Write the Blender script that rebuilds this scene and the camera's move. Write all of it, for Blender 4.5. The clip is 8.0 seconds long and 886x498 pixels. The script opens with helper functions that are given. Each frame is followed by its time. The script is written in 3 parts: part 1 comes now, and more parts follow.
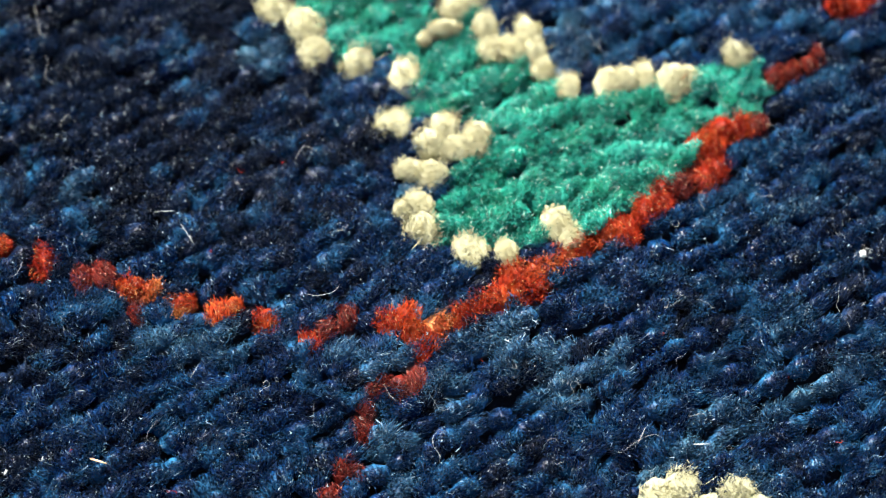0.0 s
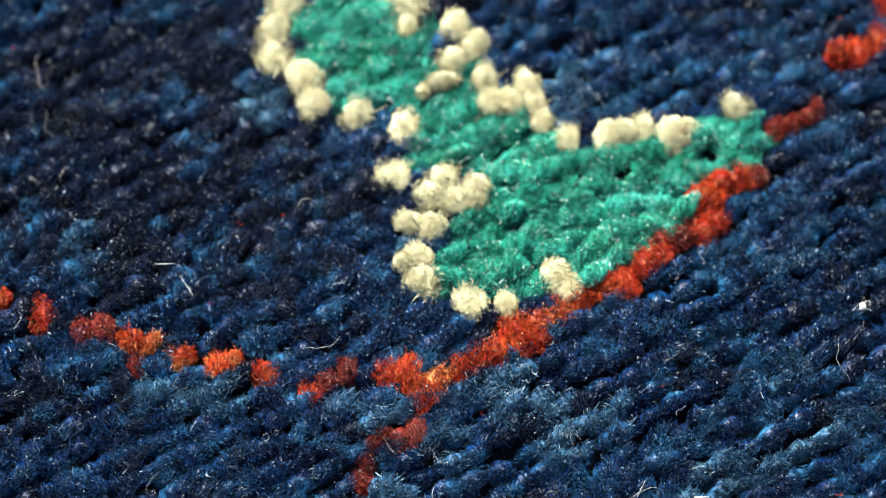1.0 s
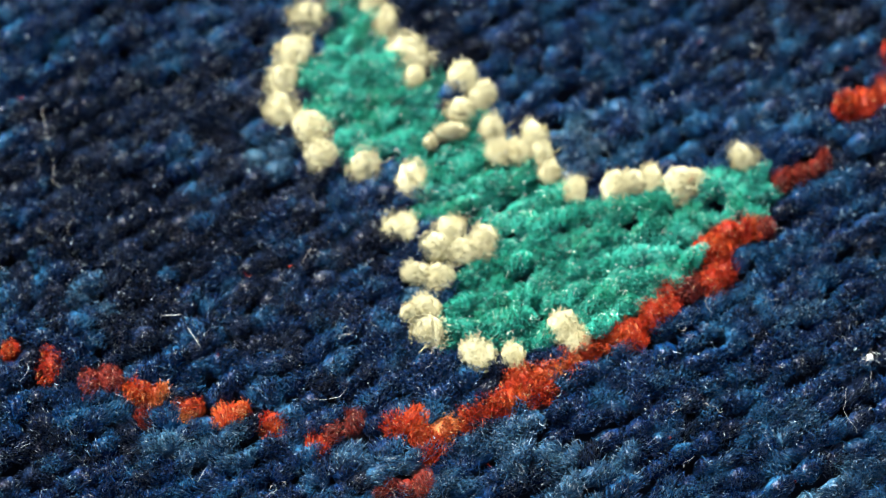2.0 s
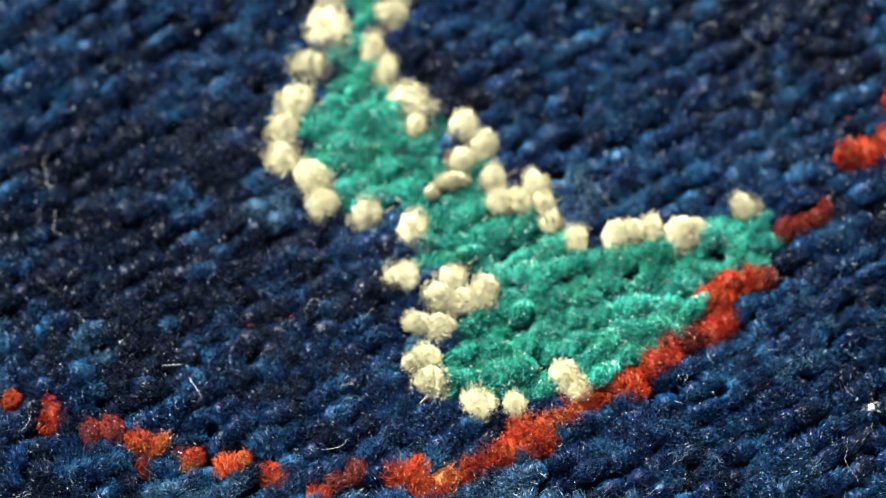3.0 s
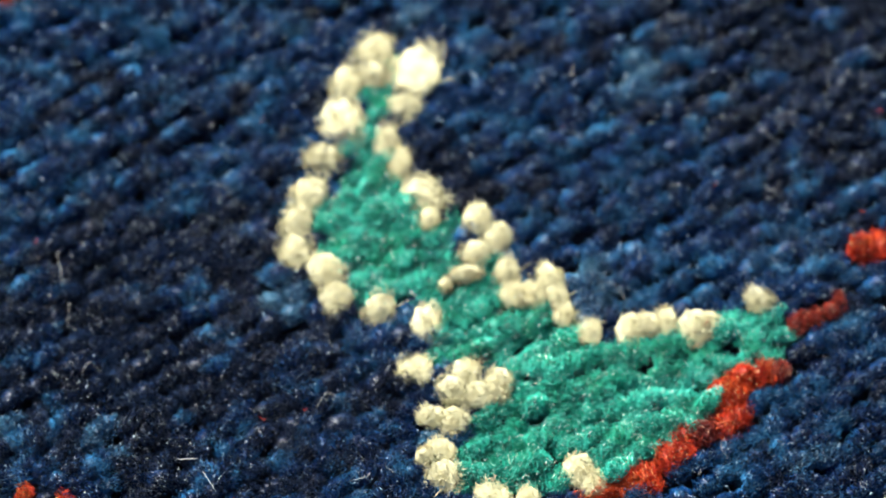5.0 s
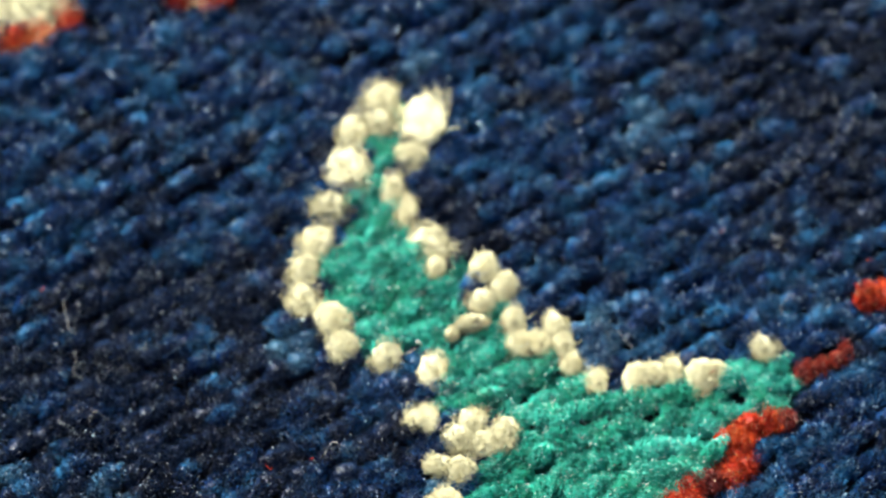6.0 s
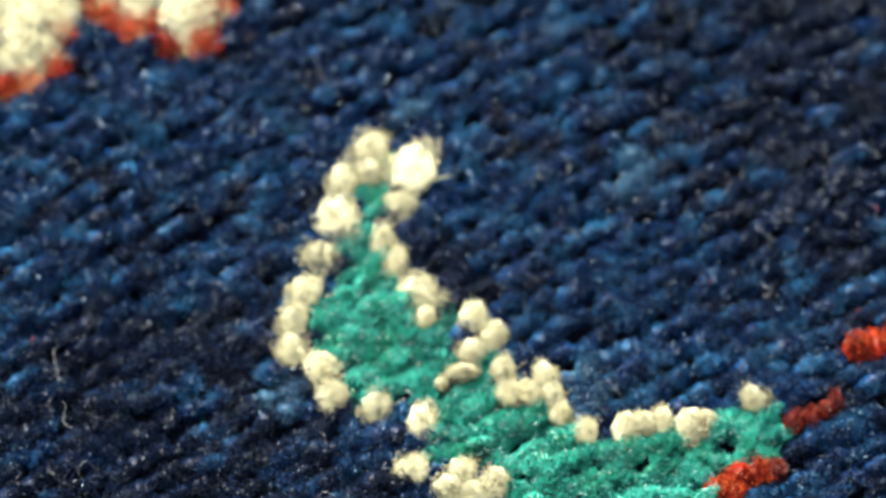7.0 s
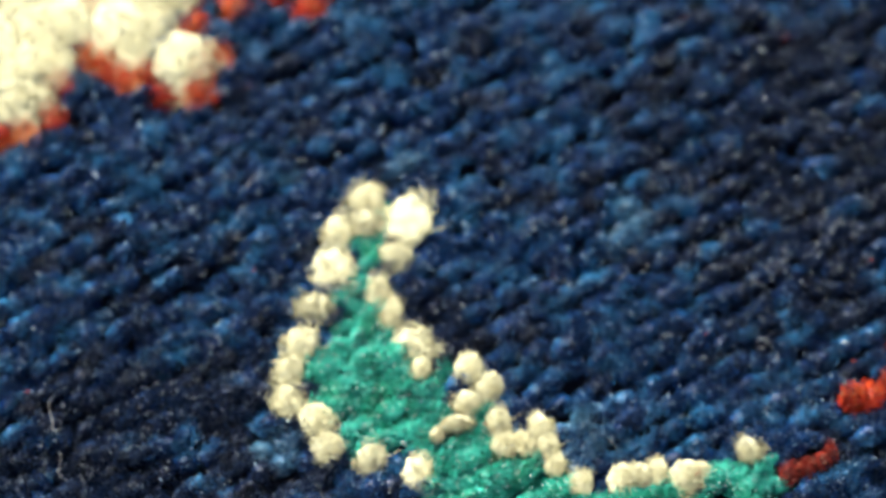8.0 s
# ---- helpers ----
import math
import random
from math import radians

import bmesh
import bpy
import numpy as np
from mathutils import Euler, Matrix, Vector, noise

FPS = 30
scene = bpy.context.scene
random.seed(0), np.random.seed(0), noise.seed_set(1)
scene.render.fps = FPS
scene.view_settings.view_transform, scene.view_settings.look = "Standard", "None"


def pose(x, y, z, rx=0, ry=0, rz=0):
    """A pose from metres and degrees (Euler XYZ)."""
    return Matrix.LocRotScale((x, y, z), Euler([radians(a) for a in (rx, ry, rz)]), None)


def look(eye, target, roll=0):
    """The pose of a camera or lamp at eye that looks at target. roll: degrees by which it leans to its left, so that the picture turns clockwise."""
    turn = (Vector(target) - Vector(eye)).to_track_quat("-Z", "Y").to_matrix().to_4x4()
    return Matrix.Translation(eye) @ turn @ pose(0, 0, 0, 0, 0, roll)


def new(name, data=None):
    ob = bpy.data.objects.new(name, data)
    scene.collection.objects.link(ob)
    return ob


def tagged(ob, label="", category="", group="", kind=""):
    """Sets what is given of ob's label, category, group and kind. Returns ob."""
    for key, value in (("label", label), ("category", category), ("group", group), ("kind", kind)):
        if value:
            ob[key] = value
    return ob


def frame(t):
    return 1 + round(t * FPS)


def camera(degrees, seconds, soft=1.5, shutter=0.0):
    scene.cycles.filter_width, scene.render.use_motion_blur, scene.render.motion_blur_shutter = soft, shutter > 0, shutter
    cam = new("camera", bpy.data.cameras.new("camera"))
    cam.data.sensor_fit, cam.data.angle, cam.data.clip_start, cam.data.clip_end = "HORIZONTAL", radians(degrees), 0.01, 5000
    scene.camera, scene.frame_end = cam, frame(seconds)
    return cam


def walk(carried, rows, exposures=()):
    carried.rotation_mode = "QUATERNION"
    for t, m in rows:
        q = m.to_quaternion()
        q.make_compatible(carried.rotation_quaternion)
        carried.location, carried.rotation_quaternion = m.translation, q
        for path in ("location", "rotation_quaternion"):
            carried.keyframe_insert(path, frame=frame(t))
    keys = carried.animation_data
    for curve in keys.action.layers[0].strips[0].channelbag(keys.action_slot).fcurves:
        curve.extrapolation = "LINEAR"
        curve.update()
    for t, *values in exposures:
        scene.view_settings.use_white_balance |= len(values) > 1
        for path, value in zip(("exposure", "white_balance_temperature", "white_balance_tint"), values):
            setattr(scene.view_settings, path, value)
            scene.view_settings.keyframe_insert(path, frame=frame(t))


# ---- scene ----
# A hand-knotted wool rug seen from half a metre with a long lens; the camera slides along its own upright axis.
MM = 0.001
ELEVATION = 72.0
DISTANCE = 0.5387
cam = camera(5.0, 8.0, soft=1.1)
cam.data.dof.use_dof = True
cam.data.dof.focus_distance = 0.5366
cam.data.dof.aperture_fstop = 21.0

# seconds, slide to the right and slide upwards in the camera's own plane (mm)
SLIDE = [
    (0.0, 0.000, 0.000),
    (0.5, -0.180, 1.428),
    (1.0, 0.015, 2.790),
    (1.5, -0.210, 4.149),
    (3.0, -0.441, 8.160),
    (3.5, -0.351, 9.429),
    (4.0, -0.675, 10.770),
    (4.5, -0.930, 11.964),
    (6.0, -1.521, 15.762),
    (6.5, -1.410, 17.154),
    (7.0, -0.975, 18.408),
    (7.5, -0.831, 19.635),
    (8.0, -0.720, 21.180),
]
START = pose(0, -DISTANCE * math.cos(radians(ELEVATION)), DISTANCE * math.sin(radians(ELEVATION)), 90 - ELEVATION)
walk(cam, [(t, START @ pose(right * MM, up * MM, 0)) for t, right, up in SLIDE])

# ---- light ----
SUN_HEIGHT, SUN_TURN = 60.0, -28.0
world = bpy.data.worlds.new("sky")
scene.world = world
world.use_nodes = True
sky = world.node_tree.nodes.new("ShaderNodeTexSky")
sky.sky_type, sky.sun_disc = "NISHITA", False
sky.sun_elevation, sky.sun_rotation = radians(SUN_HEIGHT), radians(SUN_TURN)
world.node_tree.links.new(sky.outputs[0], world.node_tree.nodes["Background"].inputs[0])
world.node_tree.nodes["Background"].inputs[1].default_value = 0.07
sun = new("sun", bpy.data.lights.new("sun", "SUN"))
sun.data.energy, sun.data.angle, sun.data.color = 5.0, radians(0.6), (1.0, 0.97, 0.915)
sun.matrix_world = look((math.sin(radians(SUN_TURN)) * 2, math.cos(radians(SUN_TURN)) * 2, 2 * math.tan(radians(SUN_HEIGHT))), (0, 0, 0))
scene.view_settings.exposure = 2.46


# ---- materials ----
def wool(name, stops, patch, patch_share, rough=0.42, gloss=0.5, through_light=0.2, pale=(0.6, 0.65, 0.7), pale_share=0.03, speckle=0.3, tint=None, tint_share=0.0, packed_wool=False):
    """Dyed wool: each fibre has its own shade, dye lots drift over a few millimetres, and a few fibres are pale as
    painted glints.
    """
    mat = bpy.data.materials.new(name)
    mat.use_nodes = True
    nodes, links = mat.node_tree.nodes, mat.node_tree.links
    shader = nodes["Principled BSDF"]
    place = nodes.new("ShaderNodeNewGeometry")
    ramp = nodes.new("ShaderNodeValToRGB")
    while len(ramp.color_ramp.elements) < len(stops):
        ramp.color_ramp.elements.new(0.5)
    for element, (at, colour) in zip(ramp.color_ramp.elements, stops):
        element.position, element.color = at, (*colour, 1)
    if packed_wool:
        cut_ends = nodes.new("ShaderNodeTexNoise")
        cut_ends.inputs["Scale"].default_value, cut_ends.inputs["Detail"].default_value = 16000, 1
        links.new(place.outputs["Position"], cut_ends.inputs["Vector"])
        share = nodes.new("ShaderNodeMapRange")
        share.inputs[1].default_value, share.inputs[2].default_value = 0.28, 0.75
        links.new(cut_ends.outputs[0], share.inputs[0])
        links.new(share.outputs[0], ramp.inputs[0])
    else:
        links.new(place.outputs["Random Per Island"], ramp.inputs[0])
    drift = nodes.new("ShaderNodeTexNoise")
    drift.inputs["Scale"].default_value, drift.inputs["Detail"].default_value = 380, 3
    stretch = nodes.new("ShaderNodeMapping")
    stretch.inputs["Rotation"].default_value = (0, 0, radians(-27))
    stretch.inputs["Scale"].default_value = (0.26, 1.0, 1.0)
    links.new(place.outputs["Position"], stretch.inputs["Vector"])
    links.new(stretch.outputs[0], drift.inputs["Vector"])
    cut = nodes.new("ShaderNodeMapRange")
    cut.inputs[1].default_value, cut.inputs[2].default_value = 0.46, 0.66
    cut.inputs[4].default_value = patch_share
    links.new(drift.outputs[0], cut.inputs[0])
    dye = nodes.new("ShaderNodeMixRGB")
    dye.inputs[2].default_value = (*patch, 1)
    links.new(cut.outputs[0], dye.inputs[0])
    links.new(ramp.outputs[0], dye.inputs[1])
    cloud = nodes.new("ShaderNodeTexNoise")
    cloud.inputs["Scale"].default_value, cloud.inputs["Detail"].default_value = 620, 2.5
    shift = nodes.new("ShaderNodeMapping")
    shift.inputs["Location"].default_value = (0.31, 0.17, 0.05)
    links.new(place.outputs["Position"], shift.inputs["Vector"])
    links.new(shift.outputs[0], cloud.inputs["Vector"])
    lot = nodes.new("ShaderNodeMapRange")
    lot.inputs[1].default_value, lot.inputs[2].default_value, lot.inputs[4].default_value = 0.50, 0.66, tint_share
    links.new(cloud.outputs[0], lot.inputs[0])
    second = nodes.new("ShaderNodeMixRGB")
    second.inputs[2].default_value = (*(tint or patch), 1)
    links.new(lot.outputs[0], second.inputs[0])
    links.new(dye.outputs[0], second.inputs[1])
    ends = nodes.new("ShaderNodeTexNoise")
    ends.inputs["Scale"].default_value, ends.inputs["Detail"].default_value = 9000, 1
    links.new(place.outputs["Position"], ends.inputs["Vector"])
    speck = nodes.new("ShaderNodeMapRange")
    speck.inputs[1].default_value, speck.inputs[2].default_value = 0.3, 0.7
    speck.inputs[3].default_value, speck.inputs[4].default_value = 1 - speckle, 1 + speckle
    links.new(ends.outputs[0], speck.inputs[0])
    packed = nodes.new("ShaderNodeVectorMath")
    packed.operation = "SCALE"
    links.new(second.outputs[0], packed.inputs[0])
    links.new(speck.outputs[0], packed.inputs["Scale"])
    scramble = nodes.new("ShaderNodeMath")
    scramble.operation, scramble.inputs[1].default_value = "MULTIPLY", 37.0
    links.new(place.outputs["Random Per Island"], scramble.inputs[0])
    part_of = nodes.new("ShaderNodeMath")
    part_of.operation = "FRACT"
    links.new(scramble.outputs[0], part_of.inputs[0])
    # a few fibres take a pale colour that paints in glints
    few = nodes.new("ShaderNodeMath")
    few.operation, few.inputs[1].default_value = "LESS_THAN", pale_share
    links.new(part_of.outputs[0], few.inputs[0])
    pale_glint = nodes.new("ShaderNodeMixRGB")
    pale_glint.inputs[2].default_value = (*pale, 1)
    links.new(few.outputs[0], pale_glint.inputs[0])
    links.new(packed.outputs[0], pale_glint.inputs[1])
    grain = nodes.new("ShaderNodeTexNoise")
    grain.inputs["Scale"].default_value, grain.inputs["Detail"].default_value = 9000, 2
    links.new(place.outputs["Position"], grain.inputs["Vector"])
    bump = nodes.new("ShaderNodeBump")
    bump.inputs["Strength"].default_value, bump.inputs["Distance"].default_value = 0.6, 0.00008
    links.new(grain.outputs[0], bump.inputs["Height"])
    links.new(bump.outputs[0], shader.inputs["Normal"])
    links.new(pale_glint.outputs[0], shader.inputs["Base Color"])
    sheen = nodes.new("ShaderNodeMapRange")
    sheen.inputs[3].default_value, sheen.inputs[4].default_value = rough * 0.55, rough * 1.45
    links.new(part_of.outputs[0], sheen.inputs[0])
    links.new(sheen.outputs[0], shader.inputs["Roughness"])
    shader.inputs["Specular IOR Level"].default_value = gloss
    leak = nodes.new("ShaderNodeBsdfTranslucent")
    links.new(pale_glint.outputs[0], leak.inputs[0])
    both = nodes.new("ShaderNodeMixShader")
    both.inputs[0].default_value = through_light
    links.new(shader.outputs[0], both.inputs[1])
    links.new(leak.outputs[0], both.inputs[2])
    links.new(both.outputs[0], nodes["Material Output"].inputs[0])
    return mat


def wool_pair(name, *shades, pale=(0.6, 0.65, 0.7), pale_share=0.03, **kind):
    """The packed wool of a knot, and its fibre ends, a few of them pale as painted glints."""
    return wool(name, *shades, pale_share=-1.0, packed_wool=True, **kind), wool(name + "_ends", *shades, pale=pale, pale_share=pale_share, **kind)


NAVY = wool_pair("navy_wool", [(0.0, (0.0006, 0.0046, 0.0215)), (0.45, (0.0011, 0.0092, 0.0430)), (0.74, (0.0028, 0.0220, 0.0890)), (0.90, (0.0085, 0.0540, 0.1680)), (0.97, (0.0290, 0.1180, 0.2500)), (1.0, (0.0220, 0.0200, 0.0800))],
                 (0.0030, 0.0380, 0.1230), 0.55, rough=0.30, gloss=0.26, through_light=0.28, pale=(0.36, 0.47, 0.54), pale_share=0.038, speckle=0.2, tint=(0.0260, 0.1380, 0.2700), tint_share=0.75)
INK = wool_pair("ink_wool", [(0.0, (0.0007, 0.0022, 0.0074)), (0.5, (0.0012, 0.0046, 0.0170)), (0.85, (0.0028, 0.0115, 0.0400)), (0.95, (0.0110, 0.0340, 0.0800)), (1.0, (0.0200, 0.0200, 0.0260))],
                (0.0016, 0.0135, 0.0470), 0.5, rough=0.30, gloss=0.26, through_light=0.22, pale=(0.36, 0.40, 0.40), pale_share=0.038, speckle=0.2, tint=(0.0120, 0.0310, 0.0800), tint_share=0.6)
SKY = wool_pair("faded_blue_wool", [(0.0, (0.0055, 0.0250, 0.0640)), (0.5, (0.0120, 0.0560, 0.1300)), (0.85, (0.0330, 0.1200, 0.2200)), (1.0, (0.0800, 0.2000, 0.2900))],
                (0.0260, 0.1050, 0.2000), 0.5, rough=0.34, gloss=0.25, through_light=0.28, pale=(0.40, 0.50, 0.56), pale_share=0.06, speckle=0.2, tint=(0.0850, 0.2200, 0.3100), tint_share=0.6)
GREEN = wool_pair("green_wool", [(0.0, (0.0070, 0.1600, 0.1050)), (0.5, (0.0150, 0.3500, 0.2450)), (0.85, (0.0450, 0.5000, 0.3750)), (1.0, (0.1600, 0.6600, 0.5200))], (0.0600, 0.5400, 0.4350), 0.65,
                  rough=0.32, gloss=0.45, through_light=0.48, pale=(0.75, 0.82, 0.70), pale_share=0.04, speckle=0.1, tint=(0.0090, 0.2500, 0.1300), tint_share=0.65)
CREAM = wool_pair("cream_wool", [(0.0, (0.505, 0.470, 0.285)), (0.5, (0.525, 0.500, 0.318)), (1.0, (0.545, 0.525, 0.350))], (0.538, 0.515, 0.335), 0.6,
                  rough=0.7, gloss=0.15, through_light=0.5, pale_share=0.0, speckle=0.0, tint=(0.495, 0.440, 0.240), tint_share=0.4)
RED = wool_pair("red_wool", [(0.0, (0.120, 0.0040, 0.0018)), (0.5, (0.310, 0.0125, 0.0035)), (0.85, (0.460, 0.0370, 0.0065)), (1.0, (0.580, 0.1100, 0.0200))], (0.480, 0.0500, 0.0080), 0.5,
                rough=0.40, gloss=0.26, through_light=0.40, pale=(0.80, 0.46, 0.20), pale_share=0.03, speckle=0.1, tint=(0.550, 0.1150, 0.0180), tint_share=0.5)
ORANGE = wool_pair("orange_wool", [(0.0, (0.170, 0.0070, 0.0022)), (0.5, (0.390, 0.0290, 0.0058)), (0.85, (0.540, 0.0900, 0.0150)), (1.0, (0.660, 0.2300, 0.0560))], (0.550, 0.1050, 0.0180), 0.5,
                   rough=0.40, gloss=0.28, through_light=0.40, pale=(0.84, 0.56, 0.28), pale_share=0.04, speckle=0.1, tint=(0.670, 0.3000, 0.0880), tint_share=0.7)
MAROON = wool_pair("maroon_wool", [(0.0, (0.030, 0.0018, 0.0014)), (0.5, (0.110, 0.0055, 0.0032)), (0.85, (0.210, 0.0160, 0.0065)), (1.0, (0.310, 0.0500, 0.0180))], (0.230, 0.0210, 0.0075), 0.5,
                   rough=0.42, gloss=0.35, through_light=0.3, pale=(0.6, 0.3, 0.2), pale_share=0.04, speckle=0.2, tint=(0.050, 0.0045, 0.0040), tint_share=0.5)
PLAIN_NAVY = wool("plain_navy_wool", [(0.0, (0.0004, 0.0035, 0.016)), (1.0, (0.0004, 0.0035, 0.016))], (0.0012, 0.014, 0.05), 0.6, rough=0.7, gloss=0.15, through_light=0.0, pale_share=-1.0, speckle=0.6)
LINT = wool("undyed_lint", [(0.0, (0.16, 0.17, 0.16)), (1.0, (0.42, 0.42, 0.38))], (0.30, 0.33, 0.34), 0.4, pale_share=-1.0)
PALE_LINT = wool("pale_blue_lint", [(0.0, (0.30, 0.45, 0.52)), (1.0, (0.55, 0.70, 0.74))], (0.5, 0.62, 0.66), 0.4, pale_share=-1.0)
# sun glints on the leaf, put in as a pale green colour
GLINT = wool("painted_green_glint", [(0.0, (0.40, 0.62, 0.50)), (1.0, (0.80, 0.84, 0.70))], (0.7, 0.8, 0.66), 0.4, rough=0.2, gloss=0.6, through_light=0.3, pale_share=-1.0)
STRAW = wool("straw", [(0.0, (0.6, 0.36, 0.2)), (1.0, (0.7, 0.42, 0.22))], (0.6, 0.3, 0.15), 0.4, pale_share=-1.0)
# foundation cotton, its colour darkened to stand in for shade in the gaps
COTTON = wool("shade_dark_cotton", [(0.0, (0.01, 0.012, 0.02)), (1.0, (0.02, 0.024, 0.034))], (0.02, 0.02, 0.03), 0.5, rough=0.8, gloss=0.2, through_light=0.0, pale_share=-1.0)


def plain_concrete():
    mat = bpy.data.materials.new("dark_concrete")
    mat.use_nodes = True
    nodes, links = mat.node_tree.nodes, mat.node_tree.links
    spots = nodes.new("ShaderNodeTexNoise")
    spots.inputs["Scale"].default_value, spots.inputs["Detail"].default_value = 40, 8
    ramp = nodes.new("ShaderNodeValToRGB")
    ramp.color_ramp.elements[0].color, ramp.color_ramp.elements[1].color = (0.035, 0.034, 0.033, 1), (0.07, 0.068, 0.064, 1)
    links.new(spots.outputs[0], ramp.inputs[0])
    links.new(ramp.outputs[0], nodes["Principled BSDF"].inputs["Base Color"])
    nodes["Principled BSDF"].inputs["Roughness"].default_value = 0.85
    return mat


# ---- building helpers ----
def mesh_of(name, verts, tris, materials, slots=None):
    """One mesh out of arrays of places (metres) and triangles, each with its slot among the materials."""
    mesh = bpy.data.meshes.new(name)
    mesh.vertices.add(len(verts))
    mesh.vertices.foreach_set("co", np.asarray(verts, dtype=np.float32).ravel())
    mesh.loops.add(len(tris) * 3)
    mesh.loops.foreach_set("vertex_index", np.asarray(tris, dtype=np.int32).ravel())
    mesh.polygons.add(len(tris))
    mesh.polygons.foreach_set("loop_start", np.arange(0, len(tris) * 3, 3, dtype=np.int32))
    for material in materials:
        mesh.materials.append(material)
    if slots is not None:
        mesh.polygons.foreach_set("material_index", np.asarray(slots, dtype=np.int32))
    mesh.update(calc_edges=True)
    return mesh


def part(name, mesh, parent, m=None, label=""):
    ob = new(name, mesh)
    ob.parent = parent
    if m is not None:
        ob.matrix_basis = m
    return tagged(ob, label)


def strands(paths, widths):
    """Three-sided strands along paths (n, rings, 3) with half-widths (n, rings), in the paths' unit."""
    n, rings, _ = paths.shape
    along = paths[:, -1] - paths[:, 0]
    along /= np.linalg.norm(along, axis=1)[:, None] + 1e-9
    side = np.cross(along, np.where(np.abs(along[:, 2:3]) < 0.8, (0, 0, 1.0), (1.0, 0, 0)))
    side /= np.linalg.norm(side, axis=1)[:, None] + 1e-9
    other = np.cross(along, side)
    verts = np.empty((n, rings, 3, 3))
    for i in range(3):
        turn = 2 * math.pi * i / 3
        verts[:, :, i] = paths + widths[:, :, None] * (math.cos(turn) * side + math.sin(turn) * other)[:, None]
    tris = []
    for k in range(rings - 1):
        for i in range(3):
            a, b = 3 * k + i, 3 * k + (i + 1) % 3
            tris += [(a, b, b + 3), (a, b + 3, a + 3)]
    tris.append((3 * rings - 3, 3 * rings - 2, 3 * rings - 1))
    tris = np.array(tris)[None] + (np.arange(n) * rings * 3)[:, None, None]
    return verts.reshape(-1, 3), tris.reshape(-1, 3)


PILE = 3.4     # height of the pile over the foundation, mm


def tuft_shape(rng, fibres, lumps=5, loose=1.0, slim=0.012, size=0.24, uneven=0.22, dome=0.3, rough=0.06, ridge=1.0, pointed=8, core_top=-1.0, stray=0.006):
    """The cut end of one knot, about 1 wide and with its top near 0, in mm: a packed core deep down, and a brush of fibres in a few plies that stand on it."""
    verts, tris, around = [], [], 8
    for z, r in ((-PILE, 0.36), (core_top - 0.48, 0.42), (core_top - 0.18, 0.36), (core_top - 0.03, 0.18)):
        for i in range(around):
            b = 6.283 * i / around
            w = r * rng.uniform(0.85, 1.15)
            verts.append((w * math.cos(b), w * math.sin(b), z))
    verts.append((0, 0, core_top))
    for lev in range(3):
        for i in range(around):
            p, q = lev * around + i, lev * around + (i + 1) % around
            tris += [(p, q, q + around), (p, q + around, p + around)]
    tris += [(3 * around + i, 3 * around + (i + 1) % around, 4 * around) for i in range(around)]
    core, turn, feet, tips = len(tris), rng.uniform(0, 6.28), [], []
    for k in range(lumps):
        a = turn + 6.28 * k / lumps + rng.uniform(-0.5, 0.5)
        centre = rng.uniform(0.12, 0.30) * np.array((math.cos(a), math.sin(a)))
        lean, top, n = centre * 0.06 + rng.normal(0, 0.04 * loose, 2), -rng.uniform(0, uneven), fibres // lumps
        spread, b = np.sqrt(rng.uniform(0, 1, n)), rng.uniform(0, 6.283, n)
        ring = np.stack([np.cos(b), np.sin(b)], 1) * (spread * size)[:, None]
        foot, tip = np.empty((n, 3)), np.empty((n, 3))
        foot[:, :2] = centre * 0.95 + ring * 0.95
        foot[:, 2] = -1.35 + rng.normal(0, 0.08, n)
        tip[:, :2] = centre + lean + ring * 1.05 + rng.normal(0, 0.032 * loose, (n, 2))
        tip[:, 2] = top - dome * np.minimum(4 * (tip[:, 0] ** 2 + ridge * tip[:, 1] ** 2), 2.5) + rng.normal(0, rough, n)
        feet.append(foot)
        tips.append(tip)
    root, tip = np.vstack(feet), np.vstack(tips)
    n = len(root)
    far = rng.uniform(0, 1, n) < stray
    tip[far, :2] += rng.normal(0, 0.16, (far.sum(), 2))
    thick = rng.uniform(0.7, 1.3, n)[:, None] * slim
    bent = (np.arange(n) % 24 == 8) | far
    middle = root * 0.42 + tip * 0.58 + rng.normal(0, 0.05 * loose, (n, 3))
    middle[far, 2] = tip[far, 2] + 0.05
    verts, tris = np.array(verts), np.array(tris)
    fv, ft = strands(np.stack([root, middle, tip], 1)[bent], (thick * np.array([[1.0, 1.0, 0.8]]))[bent])
    tris, verts = np.vstack([tris, ft + len(verts)]), np.vstack([verts, fv])
    fine = ~bent & (np.arange(n) % 8 < pointed)
    blunt = ~bent & ~fine
    # worn fibres thin out to a point; freshly cut ones widen from the packed foot to a slanting end
    fv, _ = strands(np.stack([root, tip], 1)[fine], (thick * np.array([[1.6, 0.0]]))[fine])
    fv = fv.reshape(-1, 6, 3)[:, :4].reshape(-1, 3)
    ft = np.array([(0, 1, 3), (1, 2, 3), (2, 0, 3)])[None] + 4 * np.arange(len(fv) // 4)[:, None, None]
    tris, verts = np.vstack([tris, ft.reshape(-1, 3) + len(verts)]), np.vstack([verts, fv])
    fv, _ = strands(np.stack([root, tip], 1)[blunt], (thick * np.array([[0.0, 1.5]]))[blunt])
    fv = fv.reshape(-1, 6, 3)[:, 2:].copy()
    fv[:, 1:, 2] += rng.normal(0, 0.6, (len(fv), 3)) * thick[blunt]
    ft = np.array([(0, 1, 2), (0, 2, 3), (0, 3, 1), (1, 2, 3)])[None] + 4 * np.arange(len(fv))[:, None, None]
